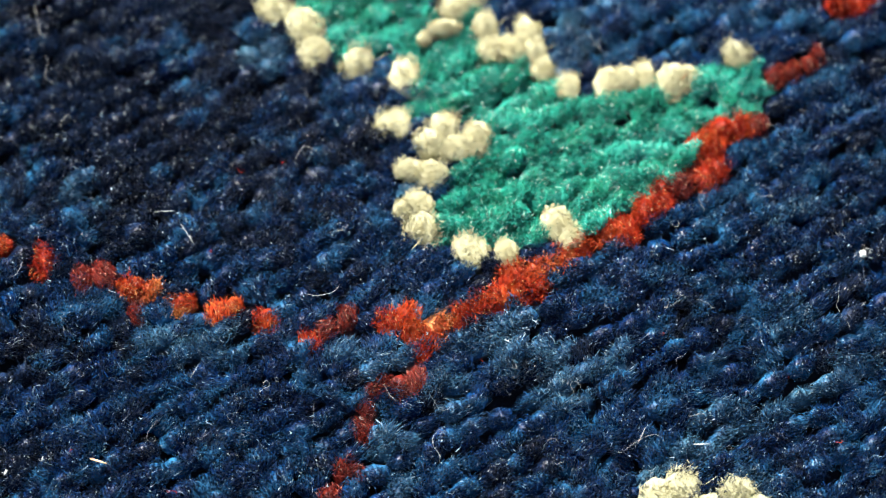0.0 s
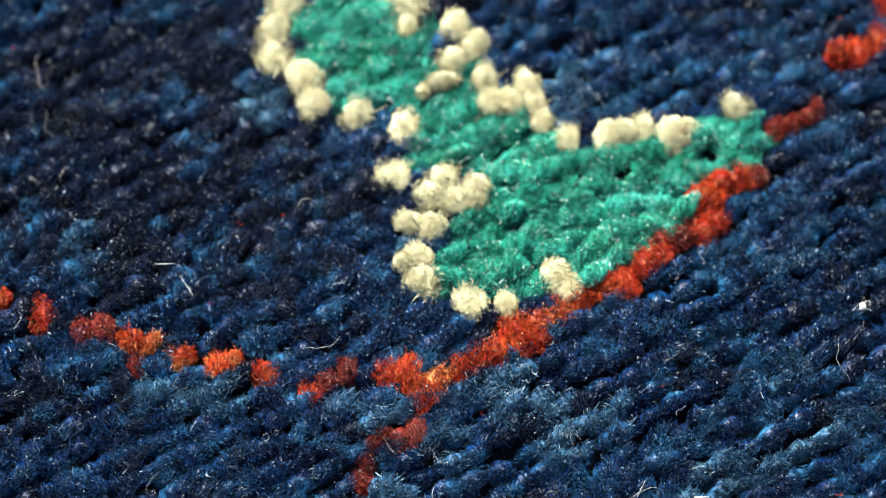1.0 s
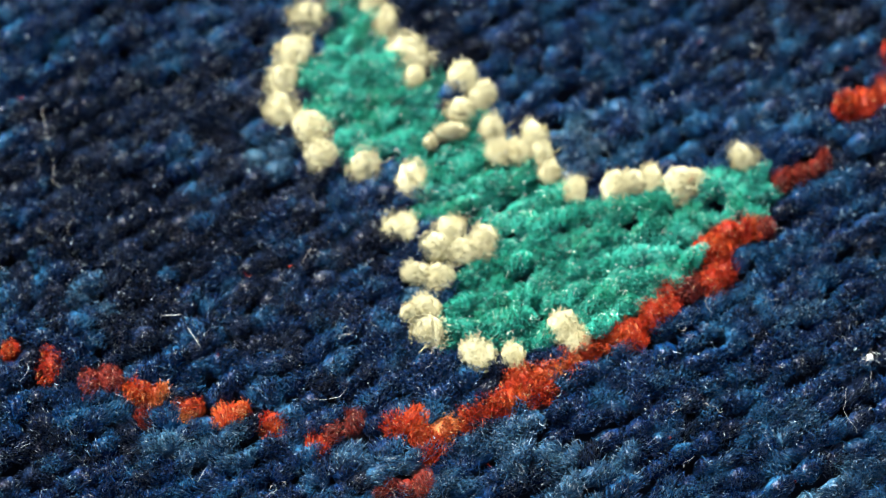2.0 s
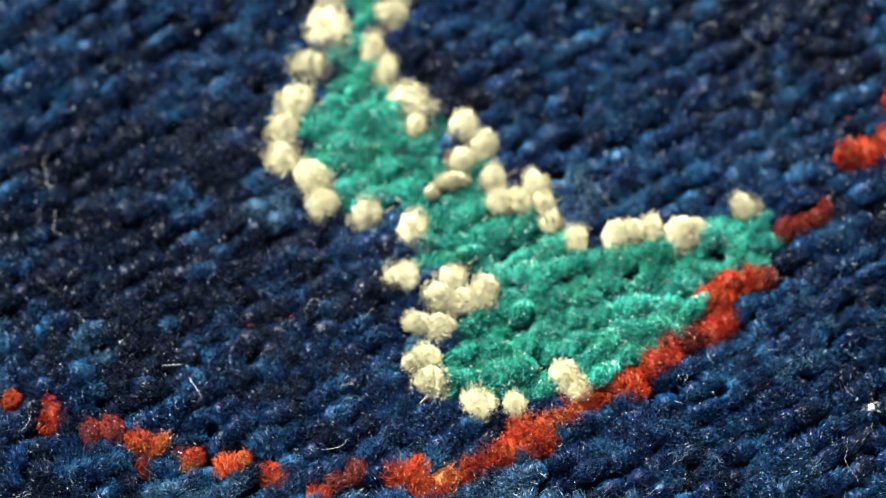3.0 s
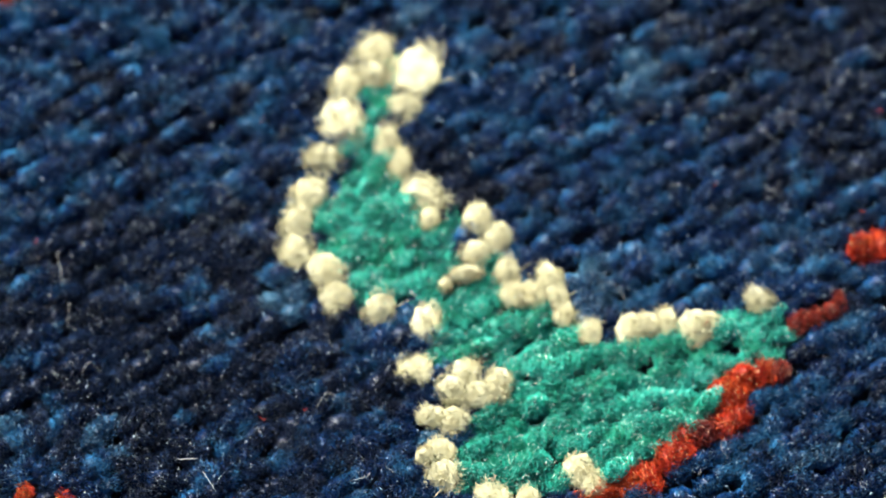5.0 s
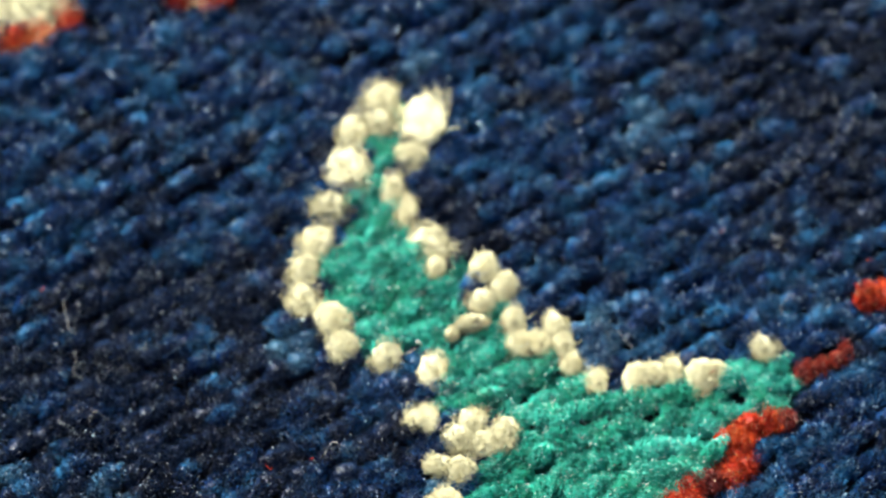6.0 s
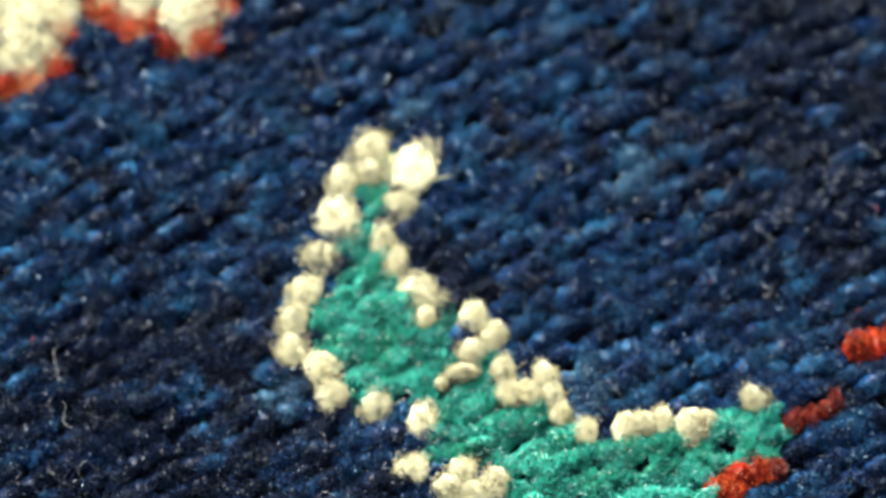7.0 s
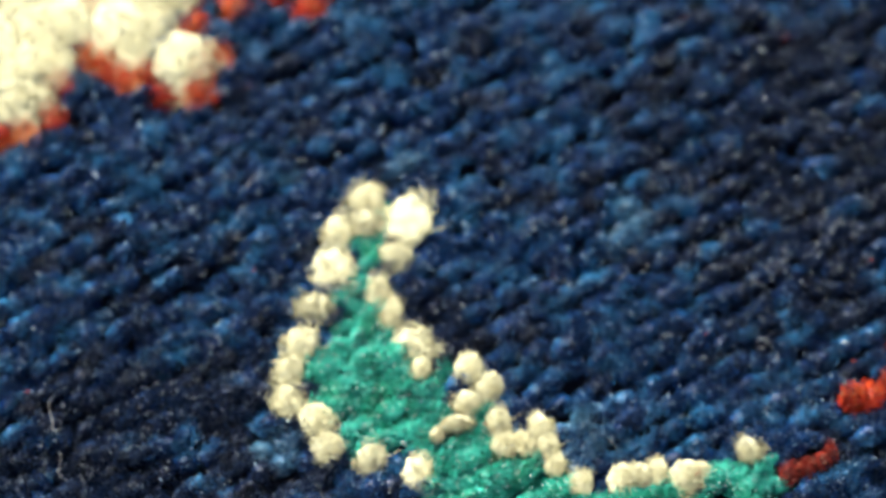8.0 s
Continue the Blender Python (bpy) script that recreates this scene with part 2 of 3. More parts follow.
    tris, verts = np.vstack([tris, ft.reshape(-1, 3) + len(verts)]), np.vstack([verts, fv.reshape(-1, 3)])
    slots = np.ones(len(tris), dtype=np.int32)
    slots[:core] = 0
    return verts, tris, slots


def tuft_meshes(name, pair, count, fibres, seed, **kind):
    rng = np.random.default_rng(seed)
    return [mesh_of(name, v * MM, t, pair, k) for v, t, k in (tuft_shape(rng, fibres, **kind) for _ in range(count))]


# ---- the knots' plan: x, y, width and depth in mm ----
LEAF_TIP = [
    (-4.90, 24.92, 1.86, 1.96), (-5.08, 23.63, 1.68, 1.58), (-6.42, 23.20, 1.62, 1.96), (-2.65, 24.02, 2.40, 2.71), (-3.19, 21.75, 1.80, 1.58),
    (-6.83, 21.04, 2.40, 2.33), (-4.13, 20.00, 1.50, 1.89), (-3.46, 18.58, 1.32, 1.83), (-7.67, 18.84, 1.98, 1.70), (-8.42, 16.91, 1.80, 1.83),
    (-2.30, 16.65, 2.22, 2.27), (-1.88, 15.53, 1.08, 1.26), (-8.90, 15.17, 1.50, 1.96), (-9.01, 13.70, 1.80, 1.96), (-7.56, 12.67, 1.86, 1.70),
    (-6.88, 11.14, 1.74, 1.70),
]
LEAF_NEAR_EDGE = [
    (-4.50, 10.41, 1.86, 1.70), (-1.99, 9.61, 1.86, 2.14), (-2.62, 7.22, 1.86, 1.70), (0.03, 6.94, 1.80, 1.64), (-0.57, 5.86, 1.92, 1.77),
    (0.57, 5.57, 1.80, 1.58), (1.84, 6.49, 1.44, 1.58), (1.57, 5.60, 1.50, 1.39), (-1.92, 4.46, 1.56, 1.39), (-0.66, 4.21, 1.92, 1.51),
    (-1.26, 2.62, 1.56, 1.45), (-2.16, 2.12, 1.26, 1.14), (-1.14, 1.04, 1.92, 2.02), (1.44, 0.09, 1.92, 1.96), (3.39, -0.03, 1.20, 1.51),
    (6.04, 1.48, 1.80, 1.77), (6.78, 0.92, 1.50, 1.45),
]
LEAF_FAR_EDGE = [
    (0.67, 15.48, 1.56, 1.83), (1.88, 14.46, 1.50, 1.70), (0.63, 13.49, 1.68, 1.51), (0.18, 12.34, 1.80, 1.07), (2.30, 12.50, 1.50, 1.58),
    (2.66, 11.45, 1.56, 1.58), (3.74, 11.45, 1.56, 1.39), (4.35, 12.28, 1.32, 1.64), (4.95, 11.19, 1.26, 1.58), (5.37, 10.17, 1.26, 1.51),
    (6.76, 9.24, 1.26, 1.51), (8.87, 9.31, 1.50, 1.83), (9.65, 9.59, 1.32, 1.39), (10.68, 9.79, 1.56, 1.64), (12.25, 9.40, 1.86, 1.77),
    (13.03, 9.59, 1.50, 1.39), (15.58, 10.84, 1.50, 1.77), (-0.88, 11.64, 0.78, 0.82),
]
NEXT_MOTIF = [
    (11.34, -13.86, 2.10, 2.08), (12.53, -13.30, 2.40, 1.89), (13.86, -14.51, 2.10, 1.89), (15.54, -13.52, 1.98, 1.77), (16.69, -14.51, 1.80, 1.58),
    (12.37, -15.13, 2.10, 1.89), (15.05, -15.29, 2.10, 1.89),
]
BLOSSOM = [
    (-25.96, 35.96, 2.66, 2.65), (-23.83, 36.45, 2.81, 2.73), (-21.68, 36.36, 2.74, 2.65), (-25.33, 34.16, 2.74, 2.73), (-23.19, 34.39, 2.81, 2.73),
    (-21.11, 34.65, 2.66, 2.57), (-25.91, 32.03, 2.74, 2.73), (-23.83, 32.35, 2.74, 2.65), (-22.01, 32.85, 2.38, 2.42), (-24.36, 30.39, 2.74, 2.35),
    (-22.90, 30.78, 2.16, 2.12), (-26.18, 29.90, 2.74, 2.65), (-18.92, 36.13, 2.30, 2.42), (-18.14, 34.32, 2.88, 2.88), (-16.71, 34.98, 2.66, 2.65),
    (-17.37, 33.50, 2.38, 2.20), (-14.98, 32.68, 2.74, 2.80), (-16.94, 36.68, 2.16, 1.89), (-15.56, 36.29, 2.38, 1.89),
]
STEM_TENDRIL = [
    (-23.46, 0.03, 1.08, 1.58), (-21.29, -0.73, 1.50, 2.21), (-19.24, -1.54, 1.44, 1.89), (-18.17, -1.36, 1.50, 1.83), (-16.60, -2.02, 1.62, 1.51),
    (-15.46, -2.11, 1.50, 1.39), (-16.17, -3.62, 1.14, 1.45), (-13.90, -3.05, 1.62, 1.64), (-11.95, -3.27, 1.68, 1.45), (-11.20, -3.12, 1.20, 1.39),
    (-9.49, -3.84, 1.74, 1.64), (-7.00, -4.88, 1.50, 1.58), (-6.10, -4.37, 1.38, 1.51), (-5.15, -3.62, 1.26, 1.77),
]
STEM = [
    (-2.87, -3.90, 1.74, 1.58), (-1.80, -3.62, 1.50, 1.64), (-1.47, -4.69, 1.62, 1.51), (-1.08, -5.38, 1.56, 1.45), (-0.18, -4.22, 1.68, 1.70),
    (0.93, -3.68, 1.56, 1.58), (1.92, -2.96, 1.56, 1.58), (2.82, -2.74, 1.56, 1.83), (3.72, -1.17, 1.80, 1.70), (4.43, -2.33, 1.80, 1.51),
    (5.13, -0.91, 1.74, 1.64), (5.27, -2.11, 1.20, 1.26), (6.48, -0.44, 1.74, 1.70), (7.53, 0.28, 1.62, 1.70), (8.52, 0.92, 1.56, 1.70),
    (9.61, 1.36, 1.56, 1.77), (9.84, 0.66, 1.20, 1.14), (10.63, 2.18, 1.62, 1.70), (11.45, 2.40, 1.50, 1.58),
]
STEM_END = [
    (11.66, 3.26, 1.56, 1.58), (12.75, 3.67, 1.62, 1.70), (13.86, 4.08, 1.56, 1.83), (14.62, 4.72, 1.32, 1.45), (13.61, 5.79, 1.50, 1.58),
    (14.51, 5.66, 1.56, 1.64), (14.88, 6.74, 1.56, 1.45), (15.90, 7.00, 1.50, 1.58), (16.75, 7.25, 1.20, 1.26), (17.83, 9.59, 1.56, 1.70),
    (18.65, 9.84, 1.32, 1.51), (19.56, 10.35, 1.32, 1.51), (20.17, 10.86, 1.14, 1.51), (21.26, 13.74, 1.56, 1.89), (22.26, 14.13, 1.56, 1.64),
    (23.24, 14.70, 1.56, 1.64), (23.69, 16.89, 1.32, 1.70), (25.10, 17.92, 1.68, 1.77),
]
STEM_FORK = [
    (-1.37, -6.94, 1.44, 1.58), (-2.06, -7.76, 1.62, 1.58), (-3.05, -7.51, 1.56, 1.51), (-3.85, -7.94, 1.08, 1.07), (-4.00, -9.01, 1.20, 1.39),
    (-4.12, -10.00, 1.62, 1.77), (-4.65, -12.31, 1.38, 1.70), (-5.36, -12.18, 1.38, 1.58), (-5.92, -13.86, 1.56, 1.58), (-6.66, -15.29, 1.56, 1.64),
]
BLOSSOM_RIM = [
    (-19.90, 35.96, 1.32, 1.89), (-19.67, 34.16, 1.62, 1.83), (-20.05, 33.07, 1.68, 1.58), (-18.74, 32.85, 1.74, 1.70), (-17.72, 31.96, 1.62, 1.64),
    (-16.68, 32.35, 1.68, 1.70), (-15.97, 31.11, 1.68, 1.39), (-14.14, 31.05, 1.80, 1.45), (-13.93, 32.03, 1.50, 1.58), (-14.47, 34.25, 1.80, 1.70),
    (-13.21, 33.07, 1.74, 1.77), (-14.02, 34.98, 1.62, 1.58), (-21.81, 31.54, 1.62, 1.58), (-22.06, 29.90, 1.50, 1.51), (-23.42, 28.92, 1.80, 1.39),
    (-24.94, 28.37, 1.92, 1.51), (-12.13, 36.45, 1.62, 1.58), (-8.05, 36.29, 1.68, 1.39), (-9.74, 37.11, 1.68, 1.39), (-14.64, 36.45, 1.44, 1.39),
    (-10.98, 38.26, 1.68, 1.58), (-26.45, 27.62, 1.80, 1.58),
]
LEAF_OUTLINE = [
    (-5.6, 23.7), (-4.1, 24.7), (-2.9, 23.4), (-3.9, 22.1), (-4.4, 20.1), (-3.8, 18.2), (-3.1, 16.3), (-1.5, 15.5), (0.2, 15.6),
    (-0.1, 14.0), (1.7, 12.7), (2.3, 11.1), (4.7, 11.0), (5.8, 9.5), (6.8, 8.6), (8.9, 8.6), (10.4, 9.1), (12.5, 8.9),
    (14.7, 10.7), (16.6, 10.4), (17.4, 8.3), (15.5, 7.3), (13.5, 6.8), (13.4, 4.8), (9.8, 2.6), (8.0, 1.3), (5.3, 0.8),
    (4.1, 0.0), (2.6, -0.4), (2.0, 0.7), (-0.1, 0.0), (-0.6, 1.6), (-0.4, 3.2), (0.5, 4.5), (2.0, 5.1), (1.7, 7.2),
    (-0.1, 7.6), (-1.9, 7.6), (-1.3, 10.2), (-2.8, 11.1), (-4.3, 11.0), (-6.0, 11.1), (-6.8, 12.7), (-8.0, 14.0), (-8.1, 15.6),
    (-7.2, 17.2), (-6.5, 19.2), (-5.9, 20.1),
]
# single knots of faded blue, and lots of darker dye (x, y, half-width, half-depth)
FADED = [
    (2.6, -5.0), (3.6, -6.3), (5.3, -5.5), (1.5, -5.6), (6.4, -8.1), (0.2, -8.1), (4.7, -4.1), (8.3, -6.3), (-18.9, 3.4),
    (-13.6, -6.1), (-10.9, -6.3), (-16.0, -4.7), (-4.3, -5.6), (-2.8, -6.4), (-2.4, -5.6), (12.8, -11.1), (14.5, -10.0), (13.6, -9.4),
    (11.4, -12.2), (12.1, -11.7), (16.4, -13.1), (19.9, -7.8), (22.0, -6.9), (18.4, -3.7), (-2.5, -13.6), (-2.8, -10.9), (7.7, 12.1),
    (6.8, 10.7), (6.5, 12.1), (-6.5, 13.4), (-9.8, 11.5), (-5.9, 12.7), (-12.1, -5.2), (-20.5, 32.4), (-12.8, 35.6), (-12.4, 36.4),
    (8.9, 23.2), (9.6, 24.0), (-3.6, 27.5), (-19.7, 2.9), (18.9, 1.8), (-9.5, 11.1), (15.2, -9.7), (16.2, -9.2), (17.5, -8.7), (18.7, -8.2), (10.6, -12.9),
]
INK_LOTS = [
    (-15.2, 7.6, 12.9, 9.5), (19.0, 28.0, 9.5, 10.5), (-21.6, -5.6, 3.6, 1.9), (-0.7, 18.2, 3.3, 2.8),
]

ROW_TURN, ALONG, ACROSS = 27.0, 1.52, 1.34     # the knots' rows: direction, pitch in the row, pitch of the rows


def inside(x, y, outline):
    hit = False
    for (x1, y1), (x2, y2) in zip(outline, outline[1:] + outline[:1]):
        if (y1 > y) != (y2 > y) and x < x1 + (y - y1) / (y2 - y1) * (x2 - x1):
            hit = not hit
    return hit


# ---- setting ----
def slab(name, x, y, bottom, top, material):
    bm = bmesh.new()
    bmesh.ops.create_cube(bm, size=1, matrix=Matrix.Translation((0, 0.012, (bottom + top) / 2)) @ Matrix.Diagonal((x, y, top - bottom, 1)))
    mesh = bpy.data.meshes.new(name)
    bm.to_mesh(mesh)
    bm.free()
    mesh.materials.append(material)
    return new(name, mesh)


tagged(slab("floor", 3.0, 2.6, -0.1, -0.0056, plain_concrete()), "plain dark grey concrete floor under the rug", "floor", kind="structure")

# ---- the rug ----
rug = tagged(new("rug"), "navy blue hand-knotted wool rug with green, cream and red motif", "rug")
rug.location = (0, 0, -0.0056)
LIFT = Matrix.Translation((0, 0, 0.0056))
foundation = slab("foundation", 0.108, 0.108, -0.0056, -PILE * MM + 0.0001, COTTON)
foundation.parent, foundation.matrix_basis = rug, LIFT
tagged(foundation, "cotton foundation, coloured dark for the shade between the knots")

rng = np.random.default_rng(7)
accents = []
NAP = pose(0, 0, 0, 11)     # the pile leans a little


def set_tufts(name, rows, meshes, label, plump, lift=0.05):
    for x, y, w, d in rows:
        accents.append((x, y, w, d))
        m = LIFT @ pose(x * MM, y * MM, (lift + rng.uniform(0.0, 0.2)) * MM) @ NAP @ pose(0, 0, 0, rng.normal(0, 5), rng.normal(0, 5), rng.uniform(-25, 25))
        part(name, meshes[rng.integers(len(meshes))], rug, m @ Matrix.Diagonal((w * plump, d * plump, rng.uniform(1.0, 1.25), 1)), label)


cream_meshes = tuft_meshes("cream_tuft", CREAM, 8, 1000, 11, lumps=4, loose=1.5, slim=0.0088, size=0.285, uneven=0.10, dome=0.27, rough=0.06, core_top=-0.42, stray=0.008)
red_meshes, orange_meshes, maroon_meshes = (
    tuft_meshes("red_tuft", dye, 6, 500, seed, lumps=4, loose=1.5, slim=0.0098, size=0.27, uneven=0.20, dome=0.26, rough=0.08, pointed=7, core_top=-0.75) for dye, seed in ((RED, 12), (ORANGE, 14), (MAROON, 15)))
green_meshes = tuft_meshes("green_tuft", GREEN, 8, 460, 13, loose=2.0, slim=0.0105, size=0.24, uneven=0.42, dome=0.44, rough=0.08, pointed=7, core_top=-0.95)
for rows, plump in ((LEAF_TIP, 1.26), (LEAF_NEAR_EDGE, 1.18), (LEAF_FAR_EDGE, 1.18), (NEXT_MOTIF, 1.2), (BLOSSOM, 1.5)):
    set_tufts("cream_tuft", rows, cream_meshes, "cream wool tuft", plump, 0.27)
for rows, meshes, label, plump in (
    (STEM_TENDRIL[:2], red_meshes, "deep red wool tuft", 1.08), (STEM_TENDRIL[2:4], orange_meshes[:2] + maroon_meshes[:2], "brownish orange wool tuft", 1.1),
    (STEM_TENDRIL[4:6], orange_meshes, "golden orange wool tuft", 1.1), (STEM_TENDRIL[6:7], maroon_meshes, "maroon wool tuft", 1.1),
    (STEM_TENDRIL[7:10], orange_meshes, "orange red wool tuft", 1.08), (STEM_TENDRIL[10:], red_meshes + maroon_meshes[:2], "deep red wool tuft", 1.06),
    (STEM, orange_meshes[:3] + red_meshes, "rust red wool tuft", 1.18), (STEM_END[:9], red_meshes + maroon_meshes[:2], "deep red wool tuft", 1.18),
    (STEM_END[9:13], maroon_meshes, "maroon wool tuft", 0.92), (STEM_END[13:], red_meshes, "deep red wool tuft", 1.18),
    (STEM_FORK, maroon_meshes, "maroon wool tuft", 1.04), (BLOSSOM_RIM, red_meshes + orange_meshes[:2], "orange red wool tuft", 1.32),
):
    set_tufts("red_tuft", rows, meshes, label, plump)

# the lattice of knots that fills the leaf and the field
cos, sin = math.cos(radians(ROW_TURN)), math.sin(radians(ROW_TURN))
field, coarse, taken = [], [], [(ax, ay) for ax, ay, _, _ in accents]


def plant(x, y, u, v):
    """One knot of the leaf's or the field's wool."""
    taken.append((x, y))
    tall = (rng.normal(0.15, 0.25) if inside(x, y, LEAF_OUTLINE) else rng.normal(0, 0.15)) + 0.3 * noise.noise(Vector((u * 0.3, v * 0.8, 3)))
    m = pose(x * MM, y * MM, tall * MM) @ NAP @ pose(0, 0, 0, rng.normal(0, 6), rng.normal(0, 6), ROW_TURN + rng.normal(0, 9))
    m = m @ Matrix.Diagonal((rng.uniform(1.75, 2.35), rng.uniform(1.3, 1.6), rng.uniform(0.95, 1.3), 1))
    if inside(x, y, LEAF_OUTLINE):
        part("green_tuft", green_meshes[rng.integers(8)], rug, LIFT @ m, "emerald green wool tuft")
        return
    dye = 0
    if any((x - zx) ** 2 / zw ** 2 + (y - zy) ** 2 / zd ** 2 < rng.uniform(-0.2, 1.2) for zx, zy, zw, zd in INK_LOTS) or rng.uniform() < 0.12:
        dye = 1
    if any((x - fx) ** 2 + (y - fy) ** 2 < 1.1 for fx, fy in FADED) or rng.uniform() < 0.004:
        dye = 2
    field.append((x, y, m, dye))


for j in range(-70, 71):
    for i in range(-65, 66):
        u, v = (i + 0.5 * (j % 2)) * ALONG + rng.normal(0, 0.28), j * ACROSS + rng.normal(0, 0.12) + 0.3 * math.sin(i * 0.17)
        x, y = u * cos - v * sin, u * sin + v * cos + 12
        if abs(x) > 53 or abs(y - 12) > 53:
            continue
        if not (-26.4 < x < 25 and -15.3 < y < 38):
            coarse.append((x, y))
        elif not any(((x - ax) / (0.5 * aw + 0.1)) ** 2 + ((y - ay) / (0.5 * ad + 0.1)) ** 2 < 1 for ax, ay, aw, ad in accents):
            plant(x, y, u, v)
# holes beside the motifs get a knot too
HOLE = 0.78
spots = np.array([(x, y) for x in np.arange(-26, 24.5, 0.3) for y in np.arange(-15, 37.5, 0.3)])
held = np.array(taken)
bare = np.array([((held - spot) ** 2).sum(1).min() > HOLE ** 2 for spot in spots])
for x, y in spots[bare]:
    if min((x - tx) ** 2 + (y - ty) ** 2 for tx, ty in taken) > (HOLE if inside(x, y, LEAF_OUTLINE) else 0.9) ** 2:
        plant(x, y, x * cos + (y - 12) * sin, (y - 12) * cos - x * sin)

# navy knots: those beside the leaf singly, the rest of the field as one brush
navy_shapes = [tuft_shape(np.random.default_rng(40 + k), 400, loose=1.6, slim=0.0098, size=0.275, uneven=0.30, dome=0.165, rough=0.10, ridge=2.6, pointed=5, core_top=-0.76) for k in range(12)]
plain_shapes = [tuft_shape(np.random.default_rng(60 + k), 250, loose=1.6, slim=0.0125, size=0.275, uneven=0.34, dome=0.18, rough=0.11, ridge=2.7, pointed=5, core_top=-0.92) for k in range(12)]
navy_meshes = [[mesh_of("navy_tuft", v * MM, t, pair, k) for v, t, k in navy_shapes] for pair in (NAVY, INK, SKY)]
NAVY_LABELS = ("navy blue wool tuft", "blue black wool tuft", "faded light blue wool tuft")
near = sorted(field, key=lambda k: (k[0] + 1) ** 2 + (k[1] - 6) ** 2)
for x, y, m, dye in near[:270]:
    part("navy_tuft", navy_meshes[dye][rng.integers(12)], rug, LIFT @ m, NAVY_LABELS[dye])
places, corners, layers, count = [], [], [], 0
for x, y, m, dye in near[270:]:
    v, t, k = (navy_shapes if y < 20 else plain_shapes)[rng.integers(12)]
    layers.append(k + 2 * dye)
    turn = np.array(m)
    places.append(v * MM @ turn[:3, :3].T + turn[:3, 3])
    corners.append(t + count)
    count += len(v)
pile_mesh = mesh_of("field_pile", np.vstack(places), np.vstack(corners), NAVY + INK + SKY, np.concatenate(layers))
tagged(part("field_pile", pile_mesh, rug, LIFT, "dense navy blue wool pile"), kind="stuff")

# the rug goes on past the knots that are built one by one
bm = bmesh.new()
for x0, x1, y0, y1 in ((-600, -53.5, -400, 420), (53.5, 600, -400, 420), (-53.5, 53.5, -400, -41.5), (-53.5, 53.5, 65.5, 420)):
    grid = bmesh.ops.create_grid(bm, x_segments=40, y_segments=40, size=0.5)["verts"]
    for v in grid:
        x, y = x0 + (v.co.x + 0.5) * (x1 - x0), y0 + (v.co.y + 0.5) * (y1 - y0)
        v.co = (x * MM, y * MM, (-0.5 + 0.3 * noise.noise(Vector((x * 0.05, y * 0.05, 1)))) * MM)
rim = bmesh.ops.extrude_face_region(bm, geom=bm.faces[:])["geom"]
for v in rim:
    if isinstance(v, bmesh.types.BMVert):
        v.co.z = -0.0054
bmesh.ops.recalc_face_normals(bm, faces=bm.faces[:])
mesh = bpy.data.meshes.new("surrounding_pile")
bm.to_mesh(mesh)
bm.free()
mesh.materials.append(PLAIN_NAVY)
tagged(part("surrounding_pile", mesh, rug, LIFT, "plain navy blue wool pile"), kind="stuff")

# the pile further out
dome = []
for z, r in ((-PILE, 0.75), (-0.7, 0.85), (-0.15, 0.5)):
    dome += [(r * math.cos(k * 1.2566), r * math.sin(k * 1.2566), z) for k in range(5)]
dome = np.array(dome + [(0, 0, 0)])
dome_tris = [(5 * k + i, 5 * k + (i + 1) % 5, 5 * k + 5 + (i + 1) % 5) for k in range(2) for i in range(5)]
dome_tris += [(5 * k + i, 5 * k + 5 + (i + 1) % 5, 5 * k + 5 + i) for k in range(2) for i in range(5)]
dome_tris = np.array(dome_tris + [(10 + i, 10 + (i + 1) % 5, 15) for i in range(5)])
places, corners = [], []
for k, (x, y) in enumerate(coarse):
    places.append((dome * (1, 1, rng.uniform(0.9, 1.05)) + rng.normal(0, 0.05, dome.shape) * (dome[:, 2:] > -3) + (x, y, 0)) * MM)
    corners.append(dome_tris + 16 * k)
tagged(part("outer_pile", mesh_of("outer_pile", np.vstack(places), np.vstack(corners), NAVY[:1]), rug, LIFT, "plain navy blue wool pile"), kind="stuff")


# ---- loose lint on the pile ----
def lint(name, x, y, path, half, material, label, category, group="loose lint on the rug"):
    """A loose fibre along a path in mm, thinning to its ends, lying on the pile at x, y."""
    path = np.asarray(path)
    rings = len(path)
    width = half * (0.55 + 0.45 * np.sin(np.linspace(0.15, 3.0, rings)))
    v, t = strands(path[None], width[None])
    t = np.vstack([t, [(0, 2, 1)]])
    ob = new(name, mesh_of(name, v * MM, t, [material]))
    ob.location = (x * MM, y * MM, 0.12 * MM)
    return tagged(ob, label, category, group)


def curl(rng, length, wild):
    """A wandering hair of so many mm."""
    steps, turn = 16, rng.uniform(0, 6.28)
    path, swing = [np.zeros(3)], rng.normal(0, wild)
    for k in range(steps):
        swing = 0.75 * swing + rng.normal(0, wild)
        turn += swing
        path.append(path[-1] + length / steps * np.array((math.cos(turn), math.sin(turn), 0)))
    path = np.array(path)
    path[:, 2] = 0.08 + 0.1 * np.sin(np.linspace(0, rng.uniform(3, 8), steps + 1) + rng.uniform(0, 6))
    return path - path.mean(0) * (1, 1, 0)


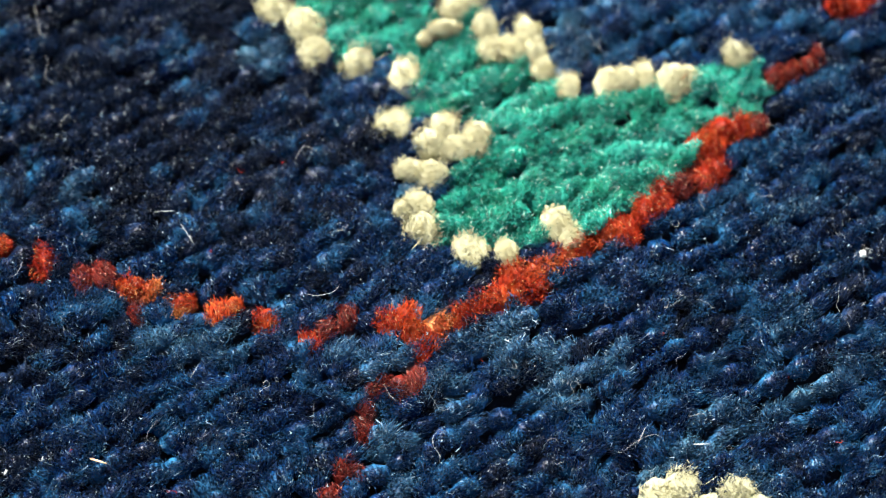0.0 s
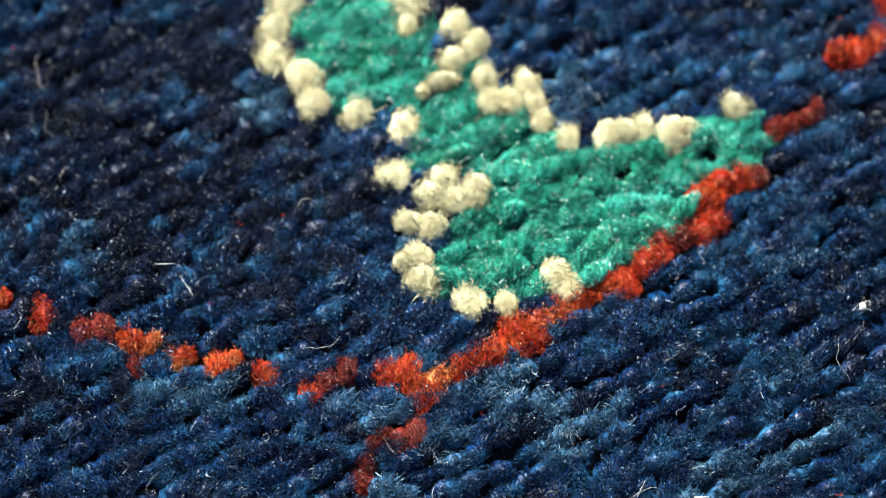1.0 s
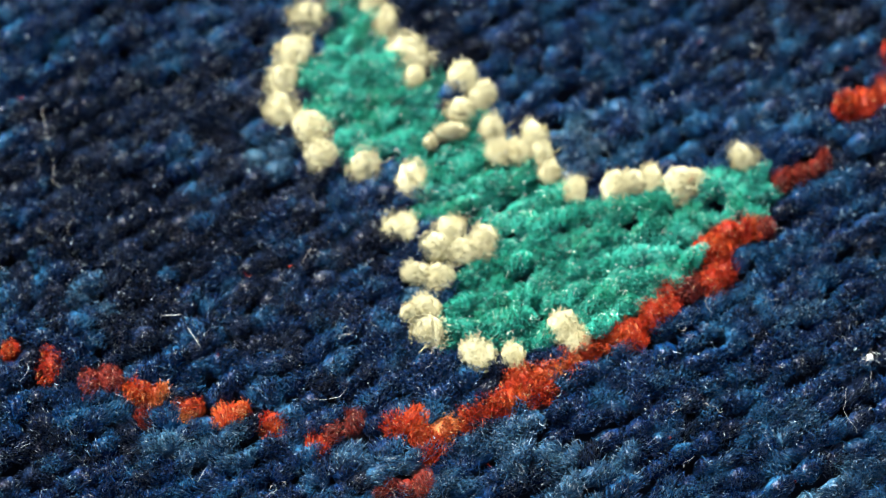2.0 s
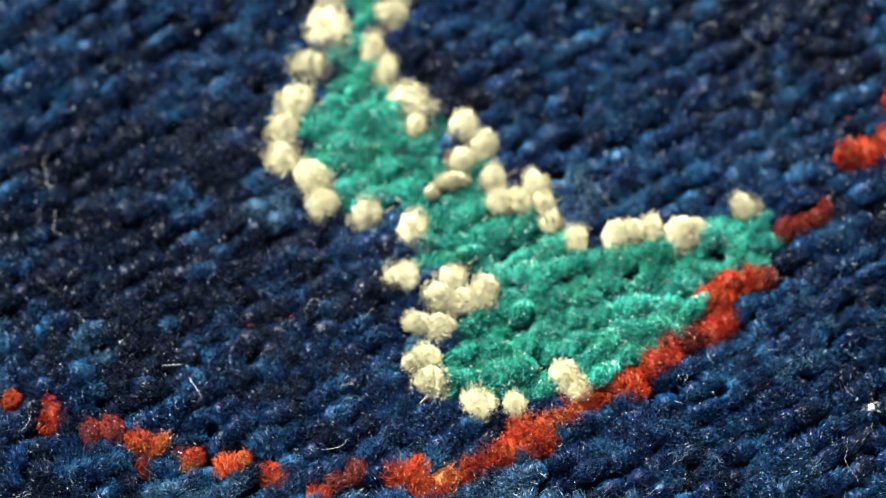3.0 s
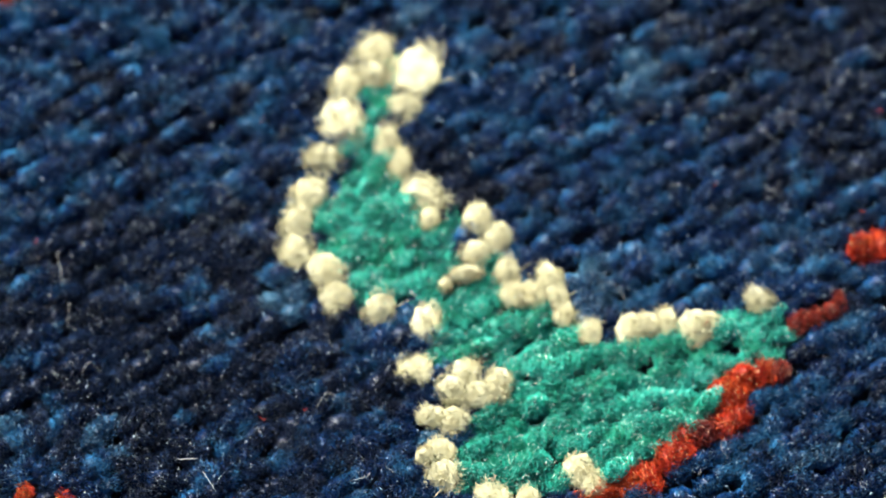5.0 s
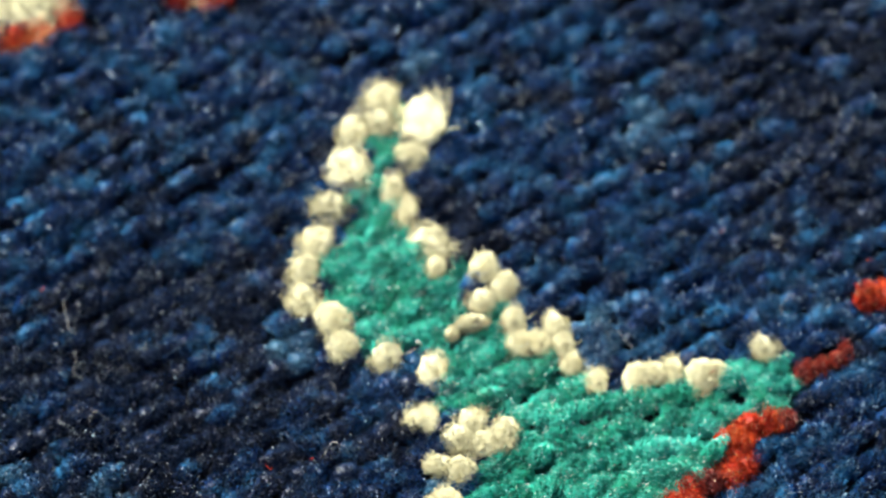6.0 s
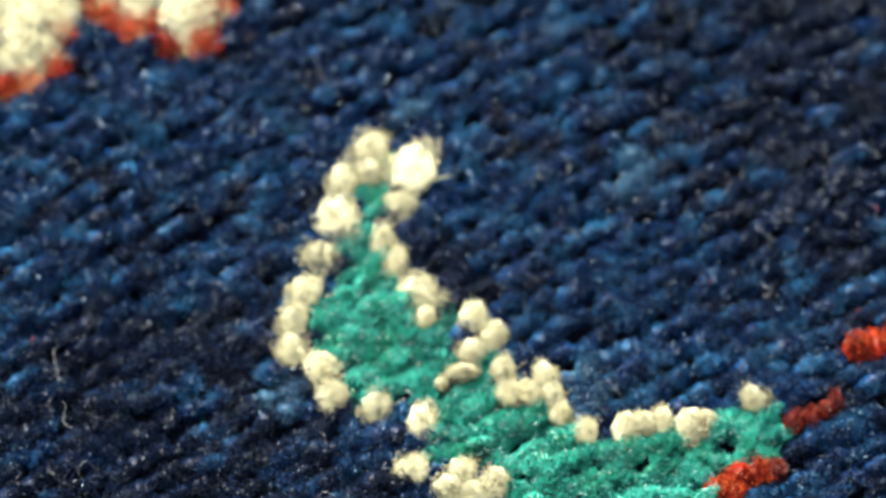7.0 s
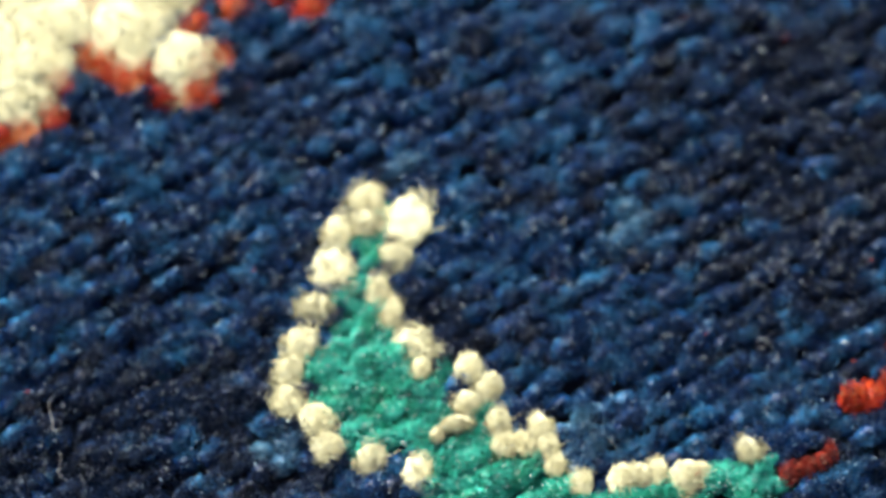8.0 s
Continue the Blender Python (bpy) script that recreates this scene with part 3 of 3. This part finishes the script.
HAIRS = [
    (-5.5, 1.1), (-6.3, -2.5), (14.0, -3.1), (10.3, -10.8),
    (13.5, -9.2), (21.1, -3.3), (-0.1, -8.6), (-0.3, -10.8), (5.7, -10.9), (-10.6, -10.6), (-15.3, -10.2), (6.0, -11.9), (20.9, 0.7),
    (6.5, -7.5), (-21.6, 12.7), (-7.3, 5.4), (-7.2, 8.6), (-13.1, 17.1), (-21.1, 9.9), (-20.0, 7.0), (11.9, -3.1), (-2.8, -8.1),
    (-9.4, -7.8), (-22.6, -1.2), (16.8, 13.4), (8.0, 11.5), (7.0, -7.8), (-6.7, -9.4), (-19.2, -8.1),
]
for x, y in HAIRS:
    lint("lint_fibre", x, y, curl(rng, rng.uniform(1.0, 2.8), rng.uniform(0.12, 0.32)), rng.uniform(0.006, 0.010), LINT, "thin pale loose wool hair lying on the pile", "lint")
for k in range(60):
    x, y = rng.uniform(-24, 24), rng.uniform(-15, 38)
    lint("lint_fibre", x, y, curl(rng, rng.uniform(0.5, 1.6), rng.uniform(0.15, 0.4)), rng.uniform(0.005, 0.008), LINT, "thin pale loose wool hair lying on the pile", "lint")

for k in range(24):
    x, y = rng.uniform(-24, 24), rng.uniform(-15, 38)
    lint("lint_fibre", x, y, curl(rng, rng.uniform(0.25, 0.7), 0.25), rng.uniform(0.012, 0.02), RED[0], "short red loose wool hair caught in the navy pile", "lint")

for k in range(150):
    x, y = rng.uniform(-24, 24), rng.uniform(-15, 37)
    lint("lint_and_glint_fleck", x, y, curl(rng, rng.uniform(0.12, 0.32), 0.3), rng.uniform(0.014, 0.028), (LINT, PALE_LINT)[k % 2], "tiny pale fleck of loose wool on the pile", "lint", "pale flecks of wool on the rug")

# pale curled flecks added on the leaf as painted sun glints
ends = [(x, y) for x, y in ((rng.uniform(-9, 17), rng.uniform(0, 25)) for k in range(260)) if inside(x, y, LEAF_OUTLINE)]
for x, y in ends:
    ob = lint("lint_and_glint_fleck", x, y, curl(rng, rng.uniform(0.08, 0.22), 0.4), rng.uniform(0.022, 0.036), GLINT, "tiny pale green fleck standing in for a sun glint on the leaf", "lint", "pale flecks of wool on the rug")
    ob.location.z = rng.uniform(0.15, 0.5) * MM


def chip(x, y, length, half, turn, material, label):
    a = radians(turn)
    path = [(length * s * math.cos(a), length * s * math.sin(a), 0.25 + 0.05 * s) for s in (-0.5, -0.2, 0.15, 0.5)]
    return lint("straw_chip", x, y, path, half, material, label, "straw", "specks of straw on the rug")


chip(13.65, -10.94, 0.85, 0.045, 0, LINT, "short pale straw lying on the pile")
chip(-18.15, -11.87, 0.90, 0.060, -18, STRAW, "short orange straw lying on the pile")
chip(-14.78, 1.99, 1.10, 0.020, 2, LINT, "thin straight pale straw on the pile")
chip(-13.57, 0.73, 1.40, 0.018, -58, LINT, "thin straight pale straw on the pile")
chip(-21.13, -11.75, 0.25, 0.060, 80, LINT, "tiny white speck on the pile")
chip(-23.05, -12.50, 0.30, 0.080, 60, LINT, "tiny white speck on the pile")
chip(-13.12, -6.88, 0.90, 0.015, 60, LINT, "thin straight pale straw on the pile")
chip(-2.78, 11.21, 0.45, 0.035, -50, LINT, "tiny white straw on the green pile")
chip(10.47, -10.47, 1.00, 0.018, 65, LINT, "thin straight pale straw on the pile")


def lint_ball(x, y):
    """A white knot of fluff with hairs on all sides."""
    rng = np.random.default_rng(5)
    bm = bmesh.new()
    bmesh.ops.create_icosphere(bm, subdivisions=2, radius=0.19 * MM)
    for v in bm.verts:
        v.co *= rng.uniform(0.75, 1.25)
    bm.faces.ensure_lookup_table()
    mesh = bpy.data.meshes.new("lint_ball")
    bm.to_mesh(mesh)
    bm.free()
    mesh.materials.append(LINT)
    ball = tagged(new("lint_ball", mesh), "small white ball of fluff on the navy pile", "lint")
    ball.location = (x * MM, y * MM, 0.3 * MM)
    for k in range(14):
        path = curl(rng, rng.uniform(0.35, 0.95), 0.3)
        v, t = strands((path - path[0])[None], np.full((1, len(path)), 0.010))
        part("hair", mesh_of("hair", v * MM, t, [LINT]), ball)


lint_ball(22.26, -0.35)
